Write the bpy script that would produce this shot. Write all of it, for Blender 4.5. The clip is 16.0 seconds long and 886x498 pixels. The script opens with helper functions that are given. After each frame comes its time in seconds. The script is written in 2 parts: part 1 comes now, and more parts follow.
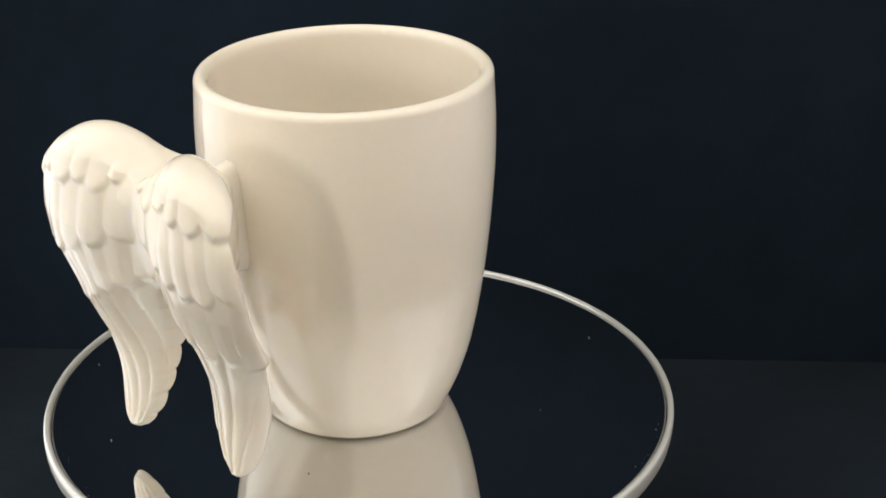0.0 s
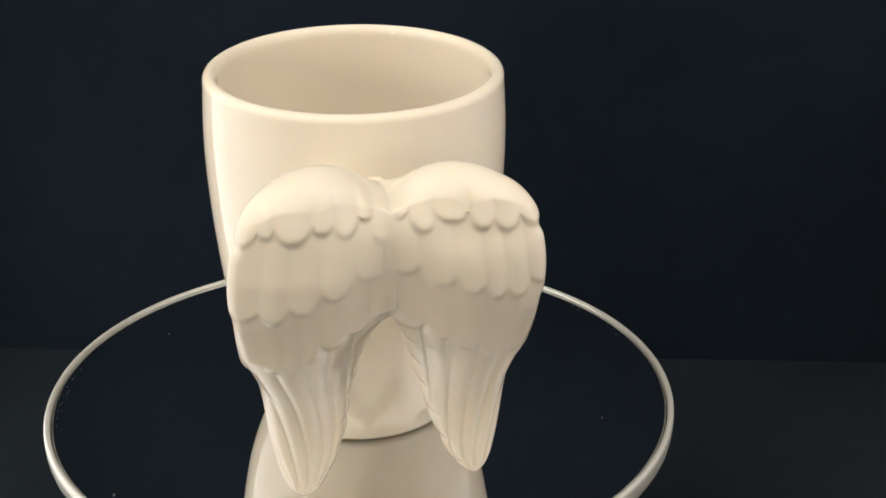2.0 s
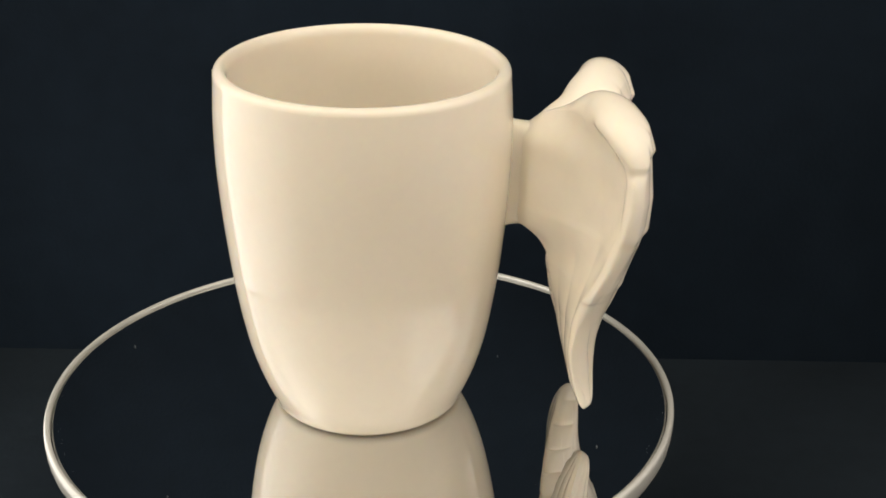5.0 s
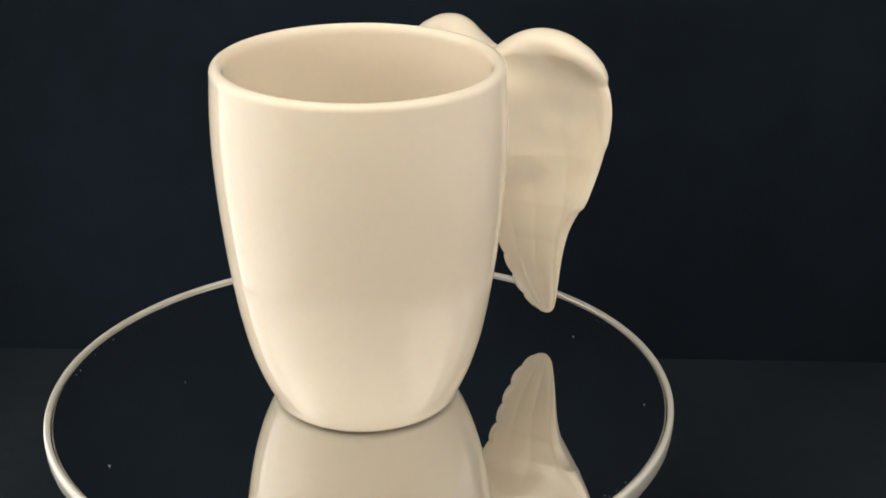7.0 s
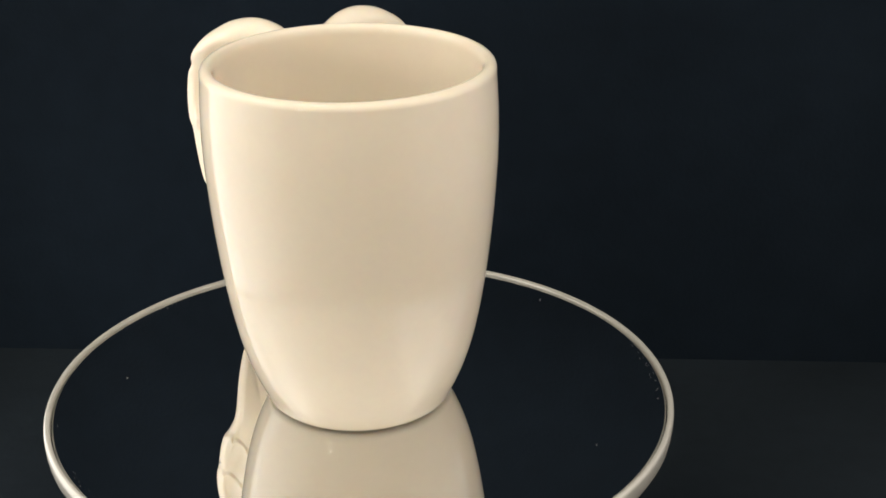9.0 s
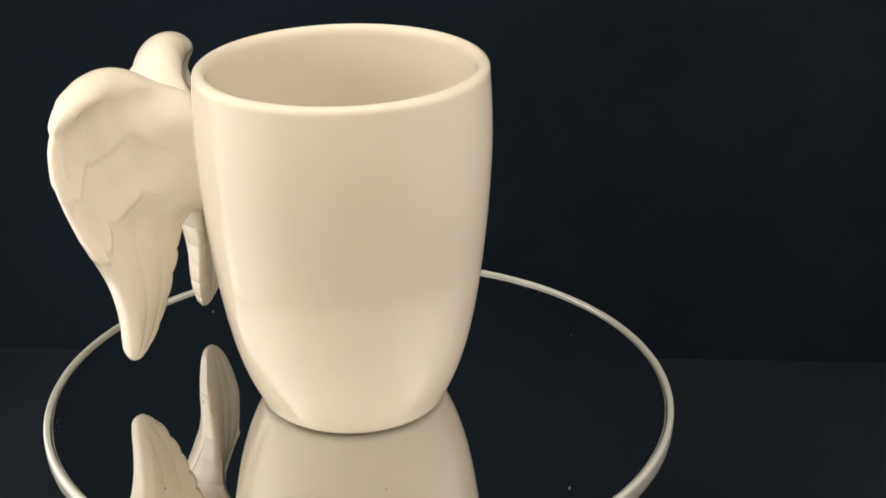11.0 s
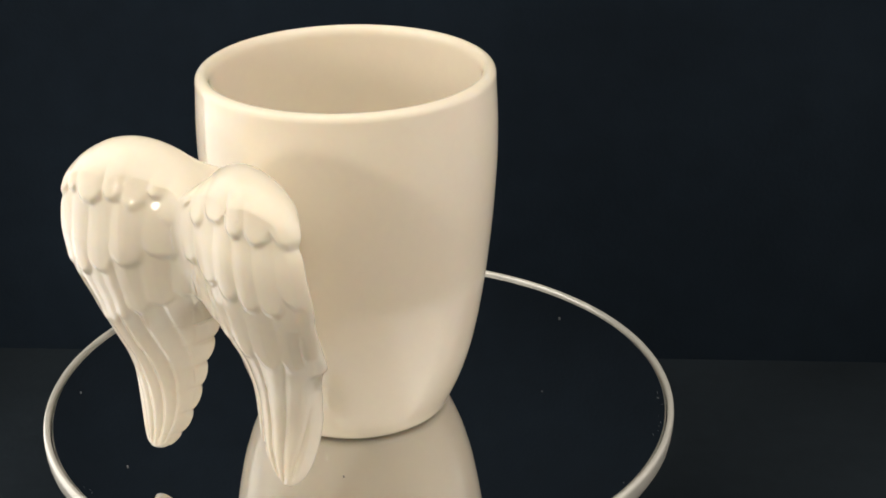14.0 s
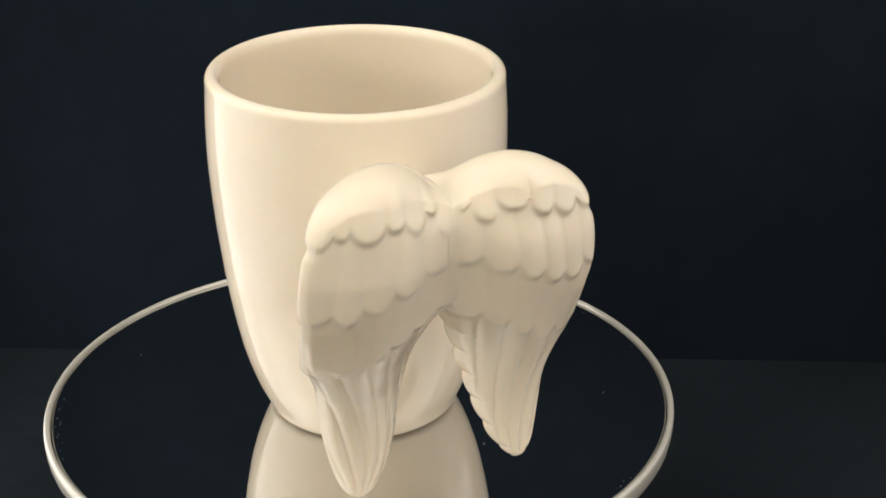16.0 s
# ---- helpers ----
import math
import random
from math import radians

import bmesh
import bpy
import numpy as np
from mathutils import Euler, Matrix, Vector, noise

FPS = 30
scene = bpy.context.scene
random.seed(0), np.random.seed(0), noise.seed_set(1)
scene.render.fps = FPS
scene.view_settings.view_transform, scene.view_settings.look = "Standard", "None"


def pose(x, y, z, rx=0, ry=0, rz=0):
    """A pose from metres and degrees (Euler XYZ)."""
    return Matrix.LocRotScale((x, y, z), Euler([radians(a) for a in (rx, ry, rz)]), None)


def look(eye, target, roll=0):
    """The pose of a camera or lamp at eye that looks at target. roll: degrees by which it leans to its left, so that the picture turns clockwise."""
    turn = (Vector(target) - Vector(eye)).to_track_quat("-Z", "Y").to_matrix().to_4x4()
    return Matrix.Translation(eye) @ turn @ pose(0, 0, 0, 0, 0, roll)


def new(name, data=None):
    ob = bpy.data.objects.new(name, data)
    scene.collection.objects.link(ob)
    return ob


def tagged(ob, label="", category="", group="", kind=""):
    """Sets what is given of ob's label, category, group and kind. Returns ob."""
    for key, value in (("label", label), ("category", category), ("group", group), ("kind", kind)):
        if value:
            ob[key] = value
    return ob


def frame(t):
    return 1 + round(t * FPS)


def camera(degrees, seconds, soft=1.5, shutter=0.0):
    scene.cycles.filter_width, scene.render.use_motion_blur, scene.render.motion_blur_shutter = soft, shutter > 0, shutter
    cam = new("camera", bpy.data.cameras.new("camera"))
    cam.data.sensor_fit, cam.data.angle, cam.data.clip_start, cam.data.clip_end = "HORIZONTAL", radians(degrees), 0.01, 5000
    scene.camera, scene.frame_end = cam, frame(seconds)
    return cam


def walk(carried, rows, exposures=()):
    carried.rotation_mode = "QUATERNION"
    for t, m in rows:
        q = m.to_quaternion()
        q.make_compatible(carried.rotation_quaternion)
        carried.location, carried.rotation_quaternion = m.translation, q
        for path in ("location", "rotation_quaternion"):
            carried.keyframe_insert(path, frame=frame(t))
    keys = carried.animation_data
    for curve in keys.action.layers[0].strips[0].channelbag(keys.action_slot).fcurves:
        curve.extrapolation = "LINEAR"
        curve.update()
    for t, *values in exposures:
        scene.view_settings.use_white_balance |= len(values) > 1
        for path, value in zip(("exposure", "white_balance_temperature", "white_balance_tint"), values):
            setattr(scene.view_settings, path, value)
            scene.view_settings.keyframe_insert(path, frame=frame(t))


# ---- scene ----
# A static camera before a mirror-topped turntable that carries a winged mug round once in 13.5 s.
SPIN = 26.565          # degrees per second, counter-clockwise from above
FACING = 1.77           # the moment at which the wings face the viewer
cam = camera(32.567, 16.0, soft=1.7)
EYE = Vector((0.0, -0.429103, 0.241940))
AIM = EYE + Vector((0.056503, 0.910962, -0.408603))
walk(cam, [(0.0, look(EYE, AIM, -0.2985)), (16.0, look(EYE, AIM, -0.2985))],
     exposures=[(0.0, -0.03, 6000, 10), (1.5, -0.03, 6250, 10), (4.0, -0.03, 6500, 10), (16.0, -0.03, 6500, 10)])

# ---- light ----
world = bpy.data.worlds.new("dim_room")
world.use_nodes = True
world.node_tree.nodes["Background"].inputs[0].default_value = (0.75, 0.85, 1.0, 1)
world.node_tree.nodes["Background"].inputs[1].default_value = 0.02
scene.world = world


def area_lamp(name, eye, target, width, height, watts, colour):
    data = bpy.data.lights.new(name, "AREA")
    data.shape, data.size, data.size_y, data.energy, data.color = "RECTANGLE", width, height, watts, colour
    ob = new(name, data)
    ob.matrix_world = look(eye, target)
    return ob


# a tall panel beside the table, brightest at its far end
for reach, watts in ((0.10, 0.05), (0.19, 0.19), (0.28, 0.32)):
    middle = 0.13 - reach / 2
    area_lamp("tall_light_panel", (-0.19 - reach * 0.05, middle, 0.13), (0, middle, 0.13), reach, 0.43, watts, (1.0, 0.955, 0.905))
area_lamp("dim_light_panel", (0.25, -0.115, 0.225), (0, -0.115, 0.225), 0.41, 0.31, 0.38, (1.0, 0.935, 0.90))
area_lamp("low_light_panel", (0.27, -0.08, 0.02), (0, -0.08, 0.02), 0.36, 0.16, 0.06, (1.0, 0.93, 0.92))
# broad fill lamps added under the whole ceiling, brightest in its middle
area_lamp("ceiling_fill", (0.0, -0.1, 1.59), (0, -0.1, 0), 4.2, 4.0, 64.0, (1.0, 0.94, 0.825))
area_lamp("ceiling_fill", (0.0, -0.1, 1.58), (0, -0.1, 0), 3.0, 2.8, 16.0, (1.0, 0.94, 0.825))
area_lamp("small_spot", (-0.44, -0.63, 0.24), (0, 0, 0.06), 0.03, 0.09, 1.0, (1.0, 0.93, 0.82))


# ---- materials ----
def shader(name, colour, rough=0.5, metal=0.0, spread=0.06, scale=40.0, bump=0.0, bump_scale=200.0, rough_spread=0.0, coat=0.0, ior=1.5, glow_through=0.0):
    """A procedural surface: two scales of tone, relief and gloss variation."""
    mat = bpy.data.materials.new(name)
    mat.use_nodes = True
    n, link = mat.node_tree.nodes, mat.node_tree.links.new
    p = n["Principled BSDF"]
    p.inputs["Roughness"].default_value, p.inputs["Metallic"].default_value = rough, metal
    p.inputs["IOR"].default_value, p.inputs["Coat Weight"].default_value = ior, coat
    p.inputs["Coat Roughness"].default_value = 0.02
    p.inputs["Subsurface Weight"].default_value, p.inputs["Subsurface Scale"].default_value = glow_through, 0.003
    p.inputs["Subsurface Radius"].default_value = (1.0, 0.75, 0.45)
    co = n.new("ShaderNodeTexCoord")
    big, fine = n.new("ShaderNodeTexNoise"), n.new("ShaderNodeTexNoise")
    big.inputs["Scale"].default_value, fine.inputs["Scale"].default_value = scale, scale * 14
    big.inputs["Detail"].default_value = fine.inputs["Detail"].default_value = 5
    link(co.outputs["Object"], big.inputs["Vector"]), link(co.outputs["Object"], fine.inputs["Vector"])
    mix = n.new("ShaderNodeMath")
    mix.operation = "MULTIPLY_ADD"
    mix.inputs[1].default_value = 0.35
    link(fine.outputs["Fac"], mix.inputs[0]), link(big.outputs["Fac"], mix.inputs[2])
    ramp = n.new("ShaderNodeValToRGB")
    ramp.color_ramp.elements[0].position, ramp.color_ramp.elements[1].position = 0.4, 0.95
    ramp.color_ramp.elements[0].color = (*[c * (1 - spread) for c in colour], 1)
    ramp.color_ramp.elements[1].color = (*[min(1, c * (1 + spread)) for c in colour], 1)
    link(mix.outputs[0], ramp.inputs[0]), link(ramp.outputs[0], p.inputs["Base Color"])
    if rough_spread:
        r = n.new("ShaderNodeMapRange")
        r.inputs["To Min"].default_value, r.inputs["To Max"].default_value = max(0, rough - rough_spread), rough + rough_spread
        link(big.outputs["Fac"], r.inputs["Value"]), link(r.outputs[0], p.inputs["Roughness"])
    if bump:
        b, t = n.new("ShaderNodeBump"), n.new("ShaderNodeTexNoise")
        t.inputs["Scale"].default_value, t.inputs["Detail"].default_value = bump_scale, 3
        b.inputs["Strength"].default_value, b.inputs["Distance"].default_value = bump, 0.001
        link(co.outputs["Object"], t.inputs["Vector"]), link(t.outputs["Fac"], b.inputs["Height"]), link(b.outputs[0], p.inputs["Normal"])
    return mat


GLAZE = shader("cream_glaze", (0.83, 0.758, 0.632), 0.055, spread=0.03, scale=25, bump=0.05, bump_scale=60, rough_spread=0.02, glow_through=0.25)
MIRROR = shader("mirror_glass", (0.75, 0.755, 0.75), 0.012, 1.0, spread=0.01, scale=30)
RIM = shader("silver_white_rim", (0.64, 0.63, 0.58), 0.2, 0.35, spread=0.04, scale=60, bump=0.05, bump_scale=500)
BLACK = shader("black_plastic", (0.015, 0.015, 0.017), 0.4, spread=0.2, scale=60)
TABLE = shader("black_table_surface", (0.0124, 0.0166, 0.0211), 0.7, spread=0.25, scale=9, bump=0.2, bump_scale=300, rough_spread=0.1, ior=1.06)
DROP = shader("dark_navy_backdrop", (0.0077, 0.0127, 0.0198), 0.9, spread=0.35, scale=5, bump=0.15, bump_scale=500, ior=1.15)
WALL = shader("beige_wall_paint", (0.55, 0.49, 0.41), 0.8, spread=0.05, scale=3, bump=0.1, bump_scale=80)
DUST = shader("grey_dust", (0.16, 0.16, 0.16), 0.9, spread=0.2, scale=200)


# ---- building helpers ----
def mesh_from(name, verts, faces, material, smooth=True):
    me = bpy.data.meshes.new(name)
    me.from_pydata([tuple(v) for v in verts], [], faces)
    me.materials.append(material)
    if smooth:
        me.polygons.foreach_set("use_smooth", [True] * len(me.polygons))
    me.update()
    return me


def part(name, me, parent, label=""):
    ob = new(name, me)
    ob.parent = parent
    return tagged(ob, label)


def lathe(name, profile, material, steps=128, closed=False):
    """Turns a profile of (radius, height) about the z axis; a radius of 0 closes an end."""
    verts, rings = [], []
    for r, z in profile:
        if r <= 0:
            rings.append([len(verts)] * steps)
            verts.append((0, 0, z))
        else:
            rings.append(list(range(len(verts), len(verts) + steps)))
            verts += [(r * math.cos(2 * math.pi * k / steps), r * math.sin(2 * math.pi * k / steps), z) for k in range(steps)]
    faces = []
    for a, b in list(zip(rings, rings[1:])) + ([(rings[-1], rings[0])] if closed else []):
        for k in range(steps):
            j = (k + 1) % steps
            face = list(dict.fromkeys((a[k], a[j], b[j], b[k])))
            if len(face) > 2:
                faces.append(face)
    return mesh_from(name, verts, faces, material)


def curve_through(knots, x, blur=0.022):
    """Values at x of a knotted curve, rounded off at the knots."""
    kx, ky = np.array(knots).T
    taps = np.linspace(-2.2, 2.2, 15)
    weights = np.exp(-taps ** 2 / 2)
    return sum(w * np.interp(np.asarray(x) + t * blur, kx, ky) for t, w in zip(taps, weights)) / weights.sum()


def closed_curve(points, count):
    """A smooth closed curve through the points, at even steps of its length."""
    p = np.array(points)
    t = np.linspace(0, 1, 24, endpoint=False)[:, None]
    runs = []
    for k in range(len(p)):
        a, b, c, d = p[k - 1], p[k], p[(k + 1) % len(p)], p[(k + 2) % len(p)]
        runs.append(0.5 * (2 * b + (c - a) * t + (2 * a - 5 * b + 4 * c - d) * t ** 2 + (3 * b - a - 3 * c + d) * t ** 3))
    run = np.concatenate(runs + [p[:1]])
    length = np.concatenate([[0], np.cumsum(np.hypot(*np.diff(run, axis=0).T))])
    even = np.linspace(0, length[-1], count, endpoint=False)
    return np.stack([np.interp(even, length, run[:, 0]), np.interp(even, length, run[:, 1])], -1)


# ---- the place ----
def slab(name, x0, x1, y0, y1, z0, z1, material, label, category):
    v = [(x, y, z) for z in (z0, z1) for y in (y0, y1) for x in (x0, x1)]
    f = [(0, 2, 3, 1), (4, 5, 7, 6), (0, 1, 5, 4), (2, 6, 7, 3), (0, 4, 6, 2), (1, 3, 7, 5)]
    return tagged(new(name, mesh_from(name, v, f, material, False)), label, category, kind="structure")


TABLE_Z = -0.09
table = slab("table_surface", -1.2, 1.2, -0.75, 0.6, -0.77, TABLE_Z, TABLE, "matt black table surface under the turntable", "table")
drop = slab("backdrop", -1.18, 1.18, 0.0, 0.01, TABLE_Z - 0.001, 1.1, DROP, "dark navy cloth backdrop behind the turntable", "backdrop")
drop.matrix_world = pose(0, 0.195, 0, 0, 0, -6.2)
slab("floor", -2.2, 2.2, -2.2, 2.0, -0.82, -0.77, WALL, "dull beige floor of the dim room", "floor")
slab("wall_north", -2.2, 2.2, 2.0, 2.1, -0.77, 1.6, WALL, "plain beige painted wall", "wall")
slab("wall_south", -2.2, 2.2, -2.3, -2.2, -0.77, 1.6, WALL, "plain beige painted wall", "wall")
slab("wall_west", -2.3, -2.2, -2.2, 2.0, -0.77, 1.6, WALL, "plain beige painted wall", "wall")
slab("wall_east", 2.2, 2.3, -2.2, 2.0, -0.77, 1.6, WALL, "plain beige painted wall", "wall")
slab("ceiling", -2.3, 2.3, -2.3, 2.1, 1.6, 1.7, WALL, "plain painted ceiling", "ceiling")


# ---- the turntable ----
def build_turntable():
    thing = tagged(new("turntable"), "round mirror-topped display turntable with a silvery white rim", "turntable")
    glass = lathe("mirror_top", [(0, 0), (0.0971, 0), (0.0975, -0.0004), (0.0975, -0.003), (0, -0.003)], MIRROR, 192)
    glass.polygons.foreach_set("use_smooth", [False] * len(glass.polygons))
    part("mirror_top", glass, thing, "round mirror glass top")
    ring = [(0.0979, -0.006), (0.0979, 0.0004), (0.0981, 0.0009), (0.0985, 0.0012), (0.0992, 0.0012), (0.0996, 0.0010), (0.0999, 0.0004),
            (0.1000, -0.0006), (0.0998, -0.0040), (0.0994, -0.0052), (0.0985, -0.0058)]
    part("rim", lathe("rim", ring, RIM, 192, closed=True), thing, "silvery white rounded rim")
    part("base", lathe("base", [(0, -0.0062), (0.0885, -0.0062), (0.089, -0.009), (0.086, -0.012), (0.078, -0.014), (0.078, TABLE_Z + 0.006), (0.082, TABLE_Z), (0, TABLE_Z)], BLACK, 96), thing, "black plastic base")
    return thing


turntable = build_turntable()


def build_dust():
    """A few specks of dust that ride on the mirror."""
    bm = bmesh.new()
    for x, y, r in ((-0.0339, -0.0731, 0.00028), (-0.0773, -0.0473, 0.00024), (0.0307, 0.0792, 0.0003), (0.0240, -0.0445, 0.00022), (-0.061, 0.052, 0.00018), (0.072, -0.03, 0.0002), (0.05, 0.03, 0.00018)):
        bmesh.ops.create_icosphere(bm, subdivisions=2, radius=r, matrix=pose(x, y, r * 0.8, 20, 30, 0) @ Matrix.Diagonal((1.4, 0.8, 0.9, 1)))
    rng = random.Random(4)
    for _ in range(46):        # worn, dusty edge of the glass
        a = rng.choice((0.35, 1.9, 3.0, 4.4, 5.3)) + rng.gauss(0, 0.12)
        r, d = rng.uniform(0.0945, 0.0967), rng.uniform(0.00008, 0.0002)
        bmesh.ops.create_icosphere(bm, subdivisions=1, radius=d, matrix=pose(r * math.cos(a), r * math.sin(a), d * 0.5, 0, 0, math.degrees(a)) @ Matrix.Diagonal((0.8, 1.8, 0.5, 1)))
    me = bpy.data.meshes.new("dust")
    bm.to_mesh(me)
    bm.free()
    me.materials.append(DUST)
    return tagged(part("dust", me, turntable, "tiny pale specks of dust"), kind="stuff")


build_dust()


# ---- the mug ----
CENTRE = (-0.00008, -0.00245)     # the mug's foot on the mirror when the wings face the viewer
U = 0.1                          # the handle's numbers below are in tenths of a metre


def build_body(thing):
    outer = [(0, 0.0022), (0.024, 0.0022), (0.0252, 0.0014), (0.0258, 0.0005), (0.0264, 0.0001), (0.0276, 0.0002), (0.0288, 0.0007), (0.0297, 0.0017), (0.0302, 0.0031)]
    knots = [(0.03, 0.0302), (0.05, 0.0311), (0.08, 0.0325), (0.12, 0.0341), (0.16, 0.0354), (0.2, 0.0366), (0.24, 0.0376), (0.28, 0.0384), (0.32, 0.0392), (0.4, 0.0405),
             (0.48, 0.0416), (0.56, 0.0425), (0.64, 0.0433), (0.72, 0.0439), (0.8, 0.0444), (0.88, 0.0446), (0.96, 0.0445), (1.04, 0.0441), (1.08, 0.0438), (1.2, 0.0437)]
    heights = np.arange(0.045, 1.075, 0.02)
    wall = [(float(curve_through(knots, h, 0.012)), h * U) for h in heights]
    top = wall[-1][0]
    lip = [(top - d, z) for d, z in ((0.0, 0.1078), (0.0001, 0.1084), (0.0004, 0.1091), (0.0009, 0.1096), (0.0015, 0.10995), (0.0022, 0.1101), (0.0029, 0.10997),
                                     (0.0035, 0.1094), (0.0039, 0.1086), (0.0041, 0.1076))]
    inner = [(r - 0.0041 - max(0, 0.03 - z) * 0.05, z) for r, z in reversed(wall) if z > 0.012]
    floor = [(inner[-1][0] - 0.0015, 0.0085), (inner[-1][0] - 0.005, 0.0063), (0.015, 0.0055), (0, 0.0055)]
    me = lathe("body", outer + wall + lip + inner + floor, GLAZE, 192)
    for v in me.vertices:      # hand-made: the cup leans a little towards its handle, and its rim dips there
        k = v.co.z / 0.11
        v.co.z += 0.0149 * v.co.y * k * k
        v.co.x, v.co.y = v.co.x + 0.00032 * k, v.co.y - 0.00076 * k
    me.update()
    return part("body", me, thing, "plain glazed cream cup")


OUTLINE = [(0.240, 0.079), (0.273, 0.094), (0.297, 0.133), (0.315, 0.2), (0.329, 0.28), (0.339, 0.37), (0.350, 0.44), (0.364, 0.482), (0.384, 0.507), (0.393, 0.555), (0.399, 0.62), (0.403, 0.675),
           (0.411, 0.712), (0.411, 0.78), (0.402, 0.86), (0.389, 0.893), (0.390, 0.922), (0.374, 0.960), (0.342, 1.000), (0.297, 1.032), (0.247, 1.055), (0.185, 1.065), (0.13, 1.057),
           (0.08, 1.033), (0.03, 0.990), (0.0, 0.966), (-0.03, 0.944), (-0.04, 0.90), (-0.04, 0.8), (-0.04, 0.70), (-0.03, 0.645), (0.0, 0.615), (0.03, 0.565), (0.060, 0.49), (0.080, 0.42),
           (0.097, 0.36), (0.113, 0.28), (0.138, 0.2), (0.164, 0.143), (0.198, 0.096)]
INNER = [(0.09, 0.21), (0.2, 0.138), (0.28, 0.113), (0.36, 0.096), (0.42, 0.080), (0.49, 0.060), (0.56, 0.03), (0.62, 0.0), (1.1, 0.0)]
OUTER = [(0.09, 0.275), (0.2, 0.315), (0.28, 0.329), (0.37, 0.339), (0.5, 0.378), (0.62, 0.399), (0.75, 0.408), (0.9, 0.393), (1.1, 0.385)]
FRONT_IN = [(0.08, -0.705), (0.2, -0.676), (0.3, -0.652), (0.4, -0.636), (0.5, -0.645), (0.58, -0.685), (0.65, -0.73), (0.75, -0.762), (0.85, -0.782), (0.91, -0.78), (0.95, -0.76), (1.0, -0.73), (1.1, -0.71)]
FRONT_MID = [(0.08, -0.715), (0.2, -0.716), (0.3, -0.722), (0.4, -0.736), (0.5, -0.765), (0.6, -0.805), (0.7, -0.838), (0.8, -0.857), (0.9, -0.86), (0.95, -0.852), (1.0, -0.838), (1.1, -0.82)]
FRONT_OUT = [(0.08, -0.705), (0.2, -0.671), (0.3, -0.659), (0.4, -0.671), (0.5, -0.703), (0.6, -0.746), (0.7, -0.777), (0.8, -0.8), (0.9, -0.807), (0.95, -0.8), (1.0, -0.79), (1.1, -0.78)]
BACK_IN = [(0.08, -0.67), (0.2, -0.629), (0.3, -0.603), (0.4, -0.585), (0.5, -0.575), (0.555, -0.552), (0.59, -0.495), (0.615, -0.445), (0.645, -0.42), (0.885, -0.42), (0.91, -0.47), (0.935, -0.52), (0.96, -0.555), (1.0, -0.585), (1.04, -0.61), (1.1, -0.62)]
BACK_OUT = [(0.08, -0.675), (0.2, -0.635), (0.3, -0.621), (0.4, -0.634), (0.5, -0.672), (0.6, -0.722), (0.7, -0.757), (0.8, -0.782), (0.9, -0.782), (0.95, -0.755), (1.0, -0.708), (1.05, -0.68), (1.1, -0.66)]
# rows of feathers from the inner to the outer edge: where each feather ends sideways, and the height of its tip
ROWS = {-1: (((0.0, 0.12, 0.19, 0.34, 0.475, 0.71, 0.81, 1.22), (0.872, 0.945, 0.912, 0.93, 0.910, 0.927, 0.89)),
             ((0.0, 0.22, 0.43, 0.63, 0.80, 1.22), (0.778, 0.745, 0.712, 0.688, 0.683)),
             ((0.0, 0.13, 0.29, 0.46, 0.58, 0.71, 0.86, 1.22), (0.652, 0.617, 0.585, 0.553, 0.525, 0.513, 0.523))),
        1: (((0.0, 0.12, 0.25, 0.46, 0.61, 0.79, 1.22), (0.935, 0.905, 0.932, 0.915, 0.905, 0.895)),
            ((0.0, 0.17, 0.37, 0.54, 0.68, 0.83, 1.22), (0.785, 0.757, 0.737, 0.716, 0.710, 0.730)),
            ((0.0, 0.22, 0.39, 0.56, 0.77, 0.92, 1.22), (0.602, 0.580, 0.546, 0.517, 0.515, 0.540)))}


def lobe(x):
    """A round-ended bulge between whole numbers."""
    f = x - np.floor(x)
    return np.sqrt(np.maximum(0, 1 - (2 * f - 1) ** 2))


def pillow(x):
    """A softer bulge between whole numbers."""
    f = x - np.floor(x)
    return 1 - np.abs(2 * f - 1) ** 2.6


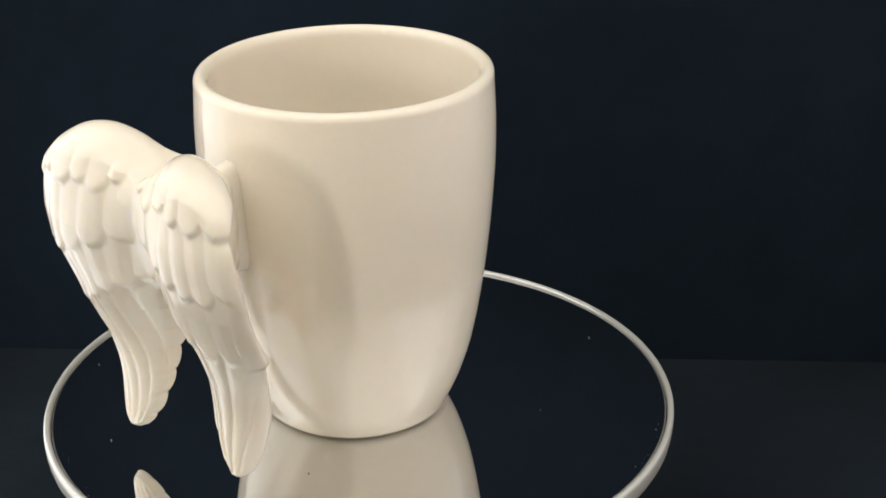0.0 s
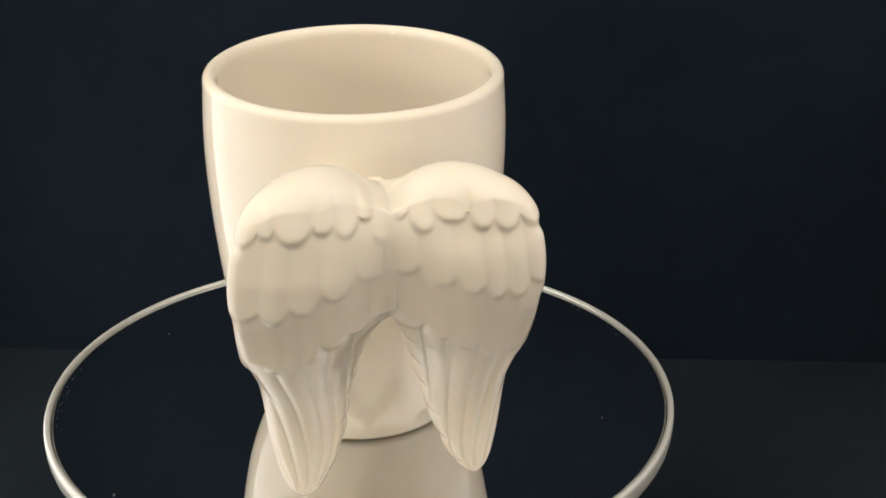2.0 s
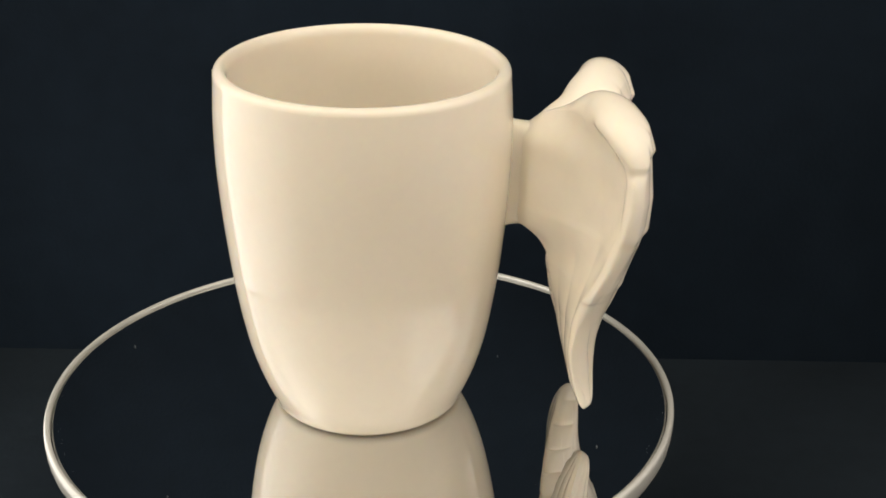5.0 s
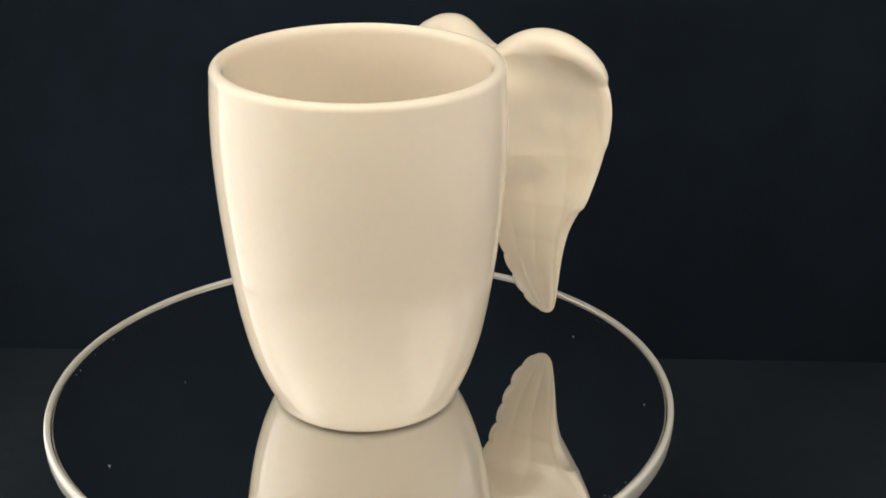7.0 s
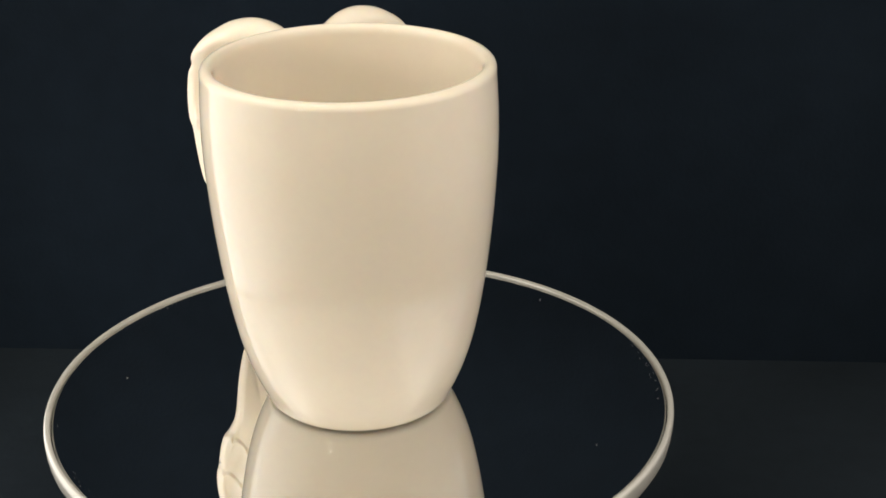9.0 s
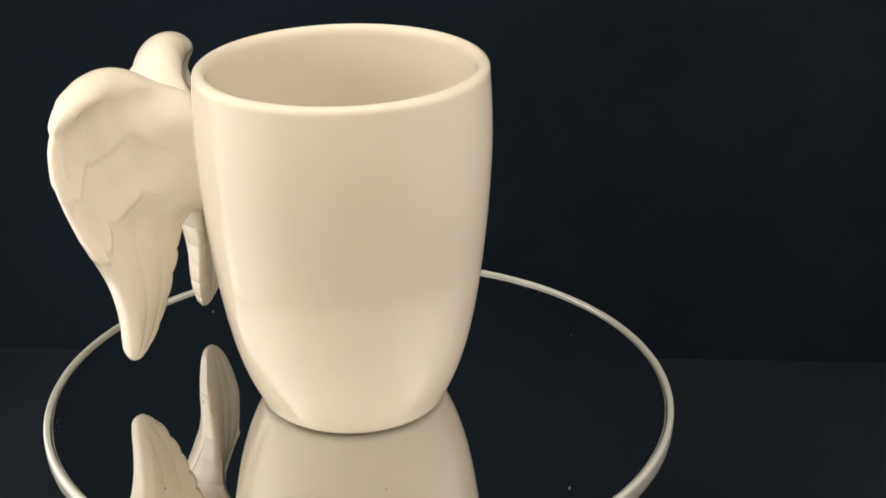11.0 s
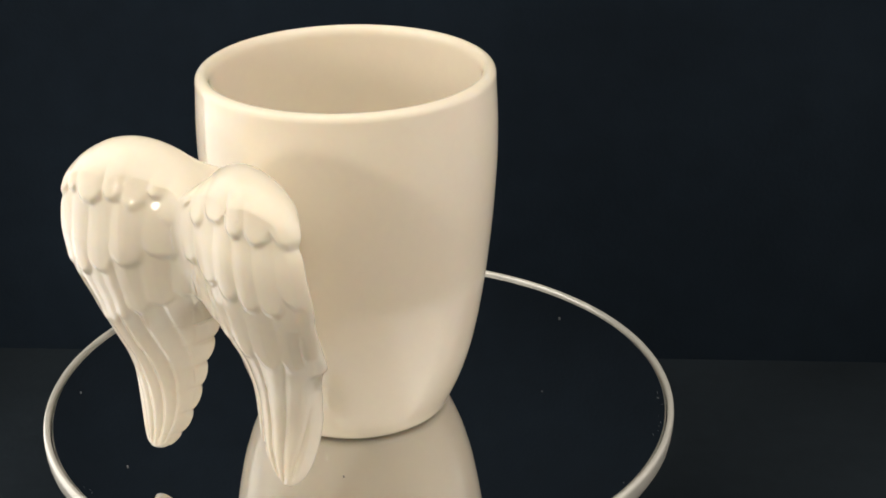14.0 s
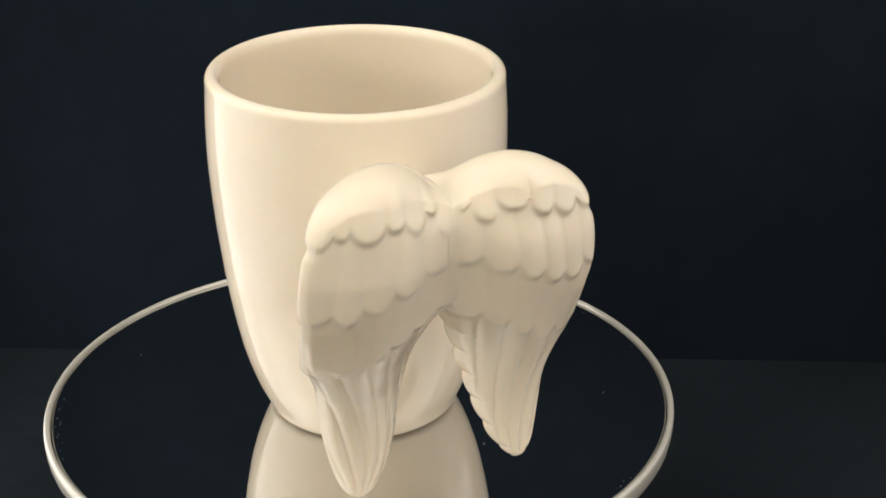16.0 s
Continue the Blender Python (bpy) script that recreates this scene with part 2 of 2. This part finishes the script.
def plumage(s, z, side):
    """Relief of the four overlapping rows of feathers, s from the inner to the outer edge."""
    s = np.clip(s, 0.0, 1.1)
    h = np.zeros_like(s)
    todo = np.ones(s.shape, bool)
    for k, ((ends, tips), deep, full) in enumerate(zip(ROWS[side], (0.0075, 0.0062, 0.0090), (0.0125, 0.0105, 0.0085))):
        ends, tips = np.array(ends), np.array(tips)
        middles = (ends[1:] + ends[:-1]) / 2
        across = np.clip(s + (z - np.interp(s, middles, tips)) * (0.10, 0.16, 0.22)[k], 0, 1.2)
        which = np.clip(np.searchsorted(ends, across, side="right") - 1, 0, len(tips) - 1)
        wide = (ends[1:] - ends[:-1])[which]
        wave = np.clip((across - ends[which]) / wide, 0, 0.9999)
        tip = 0.75 * tips[which] + 0.25 * np.interp(across, middles, tips)
        edge = tip + 0.036 * np.clip(wide / 0.15, 0.6, 1.3) * (1 - lobe(wave))
        up = np.maximum(z - edge, 0)
        here = todo & (z > edge)
        fade = np.exp(-(up / 0.10) ** 2) if k == 0 else np.exp(-up / 0.22)
        height = deep * np.exp(-up / 0.045) + full * (0.85 if side > 0 else 0.72) * (1 + 0.25 * np.sin(2.4 * which + side + k)) * pillow(wave) * fade * (1 - 0.5 * np.clip((s - 0.75) / 0.25, 0, 1))
        shaft = 0.0012 * np.exp(-((wave - 0.5) * wide / 0.012) ** 2) * np.clip(up / 0.03, 0, 1) * fade
        h[here] = (height + (shaft if k else 0))[here]
        todo &= ~here
    wave = 5.2 * (s ** 0.85 - 0.62 * (z - 0.5)) + 0.12 * np.sin(11 * z + side)     # long quills that sweep to the inner edge
    f = wave - np.floor(wave)
    tail = 0.0062 * pillow(wave) + 0.0058 * f
    h[todo] = tail[todo]
    return h


def under_plumage(s, z, side):
    """Fainter relief on the side towards the cup."""
    keep = np.clip(s * 3 - 1.0 + np.clip((0.55 - z) * 5, 0, 1.0), 0, 1)
    h = 0.0032 * pillow(3.4 * s + 2.2 * z + 0.2 + 0.12 * np.sin(9 * z)) * np.clip((0.98 - z) * 5, 0, 1) * keep
    h = h + (0.0042 if side > 0 else 0.0026) * np.sin(23 * s + 11 * z) * np.sin(31 * z - 9 * s + 1.0) * np.clip((z - 0.45) * 5, 0, 1)
    for line in ([(0, 0.60), (0.3, 0.70), (0.6, 0.66), (1, 0.50)], [(0, 0.78), (0.4, 0.88), (0.7, 0.82), (1, 0.66)]):
        e = curve_through(line, s, 0.05) - 0.045 * lobe(4.3 * s + 0.15 + 0.25 * np.sin(7 * s))
        h = h + np.where(z > e, (0.0105 if side > 0 else 0.0008) * np.exp(-np.maximum(z - e, 0) / 0.06), 0) * np.clip(s * 4 - 0.5, 0, 1)
    return h


def build_wing(thing, side):
    rim_count, rings = 620, 130
    o = closed_curve(OUTLINE, rim_count)
    if side < 0:               # this wing hangs a little wider
        o[:, 0] += np.where(o[:, 0] > 0.2, 0.005, 0) * np.clip((0.92 - o[:, 1]) / 0.1, 0, 1)
    else:                      # and this one is a little smaller
        o[:, 0] -= 0.006 * np.clip((o[:, 0] - 0.12) / 0.1, 0, 1)
        o[:, 0] += 0.010 * np.clip((0.4 - o[:, 1]) / 0.2, 0, 1) * (o[:, 0] < 0.22)
        o[:, 1] += 0.022 * np.clip((0.3 - o[:, 1]) / 0.2, 0, 1) - 0.012 * np.clip((o[:, 1] - 0.93) / 0.1, 0, 1)
    o[:, 0] -= 0.005 * np.clip((0.47 - o[:, 1]) / 0.05, 0, 1) * np.clip((o[:, 0] - 0.2) / 0.06, 0, 1)
    low_inner = (o[:, 0] < 0.215) & (o[:, 1] < 0.58)
    o[:, 0] -= np.where(low_inner, 0.012 * (lobe(o[:, 1] / 0.077 + 0.2) - 0.5), 0) * np.clip((0.58 - o[:, 1]) * 20, 0, 1) * np.clip((o[:, 1] - 0.1) * 20, 0, 1)
    spine_z = np.clip(o[:, 1], 0.16, 0.96)
    spine = np.stack([np.interp(spine_z, [0.16, 0.3, 0.5, 0.65, 0.96], [0.238, 0.22, 0.215, 0.19, 0.19]), spine_z], -1)
    reach = np.hypot(*(o - spine).T)
    t = 1 - (1 - np.linspace(0, 1, rings)) ** 1.7
    u = spine[:, 0][None] + t[:, None] * (o - spine)[:, 0][None]
    z = spine[:, 1][None] + t[:, None] * (o - spine)[:, 1][None]
    near = (1 - t)[:, None] * reach[None]
    inn, out = curve_through(INNER, z), curve_through(OUTER, z)
    s = (u + (np.sqrt(u * u + 0.05 ** 2) - 0.022 - u) * np.clip((z - 0.54) / 0.12, 0, 1) ** 2 - inn) / (out - inn)
    a, b, c = curve_through(FRONT_IN, z), curve_through(FRONT_MID, z), curve_through(FRONT_OUT, z)
    front = a * (1 - s) * (1 - 2 * s) + b * 4 * s * (1 - s) + c * s * (2 * s - 1)
    far = curve_through(BACK_OUT, z)
    high = np.clip((z - 0.40) / 0.28, 0, 1)      # above, the back hollows in to the thin web that meets the cup
    web = np.clip(1 - s, 0, 1) ** (1.5 + 0.6 * high)
    back = far + (curve_through(BACK_IN, z) - far) * web
    if side < 0:
        front = front + (0.006 * np.clip((0.45 - z) * 8, 0, 1) - 0.010 * np.clip((0.92 - z) * 8, 0, 1) * np.clip((z - 0.4) * 8, 0, 1)) * np.clip(s * 4 - 0.4, 0, 1)
        back = back - 0.012 * np.clip((0.5 - z) * 8, 0, 1)
    else:
        front = front + curve_through([(0.08, 0.005), (0.4, 0.004), (0.55, -0.003), (0.85, -0.002), (0.9, 0.012), (0.98, 0.014), (1.06, 0.0), (1.1, 0.0)], z) * np.clip(s * 4 - 0.4, 0, 1)
    radius = np.interp(o[:, 1], [0.09, 0.3, 0.6, 0.85, 0.95, 1.03, 1.07], [0.028, 0.028, 0.024, 0.024, 0.036, 0.075, 0.09])[None]
    soft = np.sqrt(np.maximum(1e-6, 1 - (1 - np.minimum(near / radius, 1)) ** 2))
    ease = np.minimum(soft, np.minimum(1, near / 0.016))
    relief, under = plumage(s, z, side), under_plumage(s, z, side)
    relief += 0.003 * np.sin(17 * u + 9 * z + side) * np.sin(13 * z - 5 * u + 2 * side)    # uneven slip-cast form
    join = np.clip((np.abs(u) - 0.002) / 0.034, 0, 1)     # the two wings run together in the valley
    relief = np.where(z > 0.6, 0.007 + (relief - 0.007) * join * join * (3 - 2 * join), relief)
    for _ in range(8):
        for h in (relief, under):
            h[1:-1] = (h[:-2] + 2 * h[1:-1] + h[2:]) / 4
            h[:] = (np.roll(h, 1, 1) + 2 * h + np.roll(h, -1, 1)) / 4
    mid = 0.5 * (front + back)
    front, back = mid + (front - mid) * soft - relief * ease, mid + (back - mid) * soft + under * ease
    verts = [np.stack([side * u - CENTRE[0] / U, y - CENTRE[1] / U, z], -1).reshape(-1, 3) for y in (front, back)]
    n = rings * rim_count
    idx = np.arange(n).reshape(rings, rim_count)
    nxt = np.roll(idx, -1, 1)
    quad = np.stack([idx[:-1], nxt[:-1], nxt[1:], idx[1:]], -1).reshape(-1, 4)
    faces = np.concatenate([quad, (quad + n)[:, ::-1]])
    me = mesh_from("wing", np.concatenate(verts) * U, faces.tolist(), GLAZE)
    bm = bmesh.new()
    bm.from_mesh(me)
    bmesh.ops.remove_doubles(bm, verts=bm.verts, dist=0.00004)
    bmesh.ops.recalc_face_normals(bm, faces=bm.faces)
    for f in bm.faces:
        f.smooth = True
    bm.to_mesh(me)
    bm.free()
    return part("wing", me, thing, "glazed cream feathered wing")


def build_bridge(thing):
    stations = [(-0.70, 0.05, 0.66, 0.88), (-0.66, 0.07, 0.62, 0.900), (-0.60, 0.060, 0.592, 0.910), (-0.55, 0.052, 0.588, 0.915), (-0.50, 0.047, 0.592, 0.920), (-0.475, 0.047, 0.591, 0.925),
                (-0.460, 0.050, 0.588, 0.930), (-0.448, 0.056, 0.584, 0.936)]
    ys = np.linspace(-0.70, -0.448, 70)
    sy, sx, sb, st = np.array(stations).T
    verts, ring = [], 64
    for y in ys:
        hx, zb, zt = (np.mean([np.interp(y + d, sy, v) for d in (-0.016, -0.008, 0, 0.008, 0.016)]) for v in (sx, sb, st))
        for k in range(ring):
            a = 2 * math.pi * k / ring
            ca, sa = math.cos(a), math.sin(a)
            x = hx * math.copysign(abs(ca) ** 0.7, ca)
            z = (zb + zt) / 2 + (zt - zb) / 2 * math.copysign(abs(sa) ** 0.6, sa)
            verts.append(((x - CENTRE[0] / U) * U, (y - CENTRE[1] / U) * U, z * U))
    faces = [(i * ring + k, i * ring + (k + 1) % ring, (i + 1) * ring + (k + 1) % ring, (i + 1) * ring + k) for i in range(len(ys) - 1) for k in range(ring)]
    faces += [tuple(range(ring))[::-1], tuple(range((len(ys) - 1) * ring, len(ys) * ring))]
    return part("bridge", mesh_from("bridge", verts, faces, GLAZE), thing, "short cream web joining wings to cup")


def build_mug():
    thing = tagged(new("mug"), "glossy cream ceramic mug with a handle shaped as two angel wings", "mug")
    build_body(thing)
    build_bridge(thing)
    build_wing(thing, -1)
    build_wing(thing, 1)
    return thing


mug = build_mug()


def motions():
    turn, ride = [], []
    for k in range(33):
        t = k * 0.5
        spin = pose(0, 0, 0, 0, 0, SPIN * (t - FACING))
        turn.append((t, spin))
        ride.append((t, spin @ Matrix.Translation((*CENTRE, 0.0002))))
    walk(turntable, turn)
    walk(mug, ride)


motions()
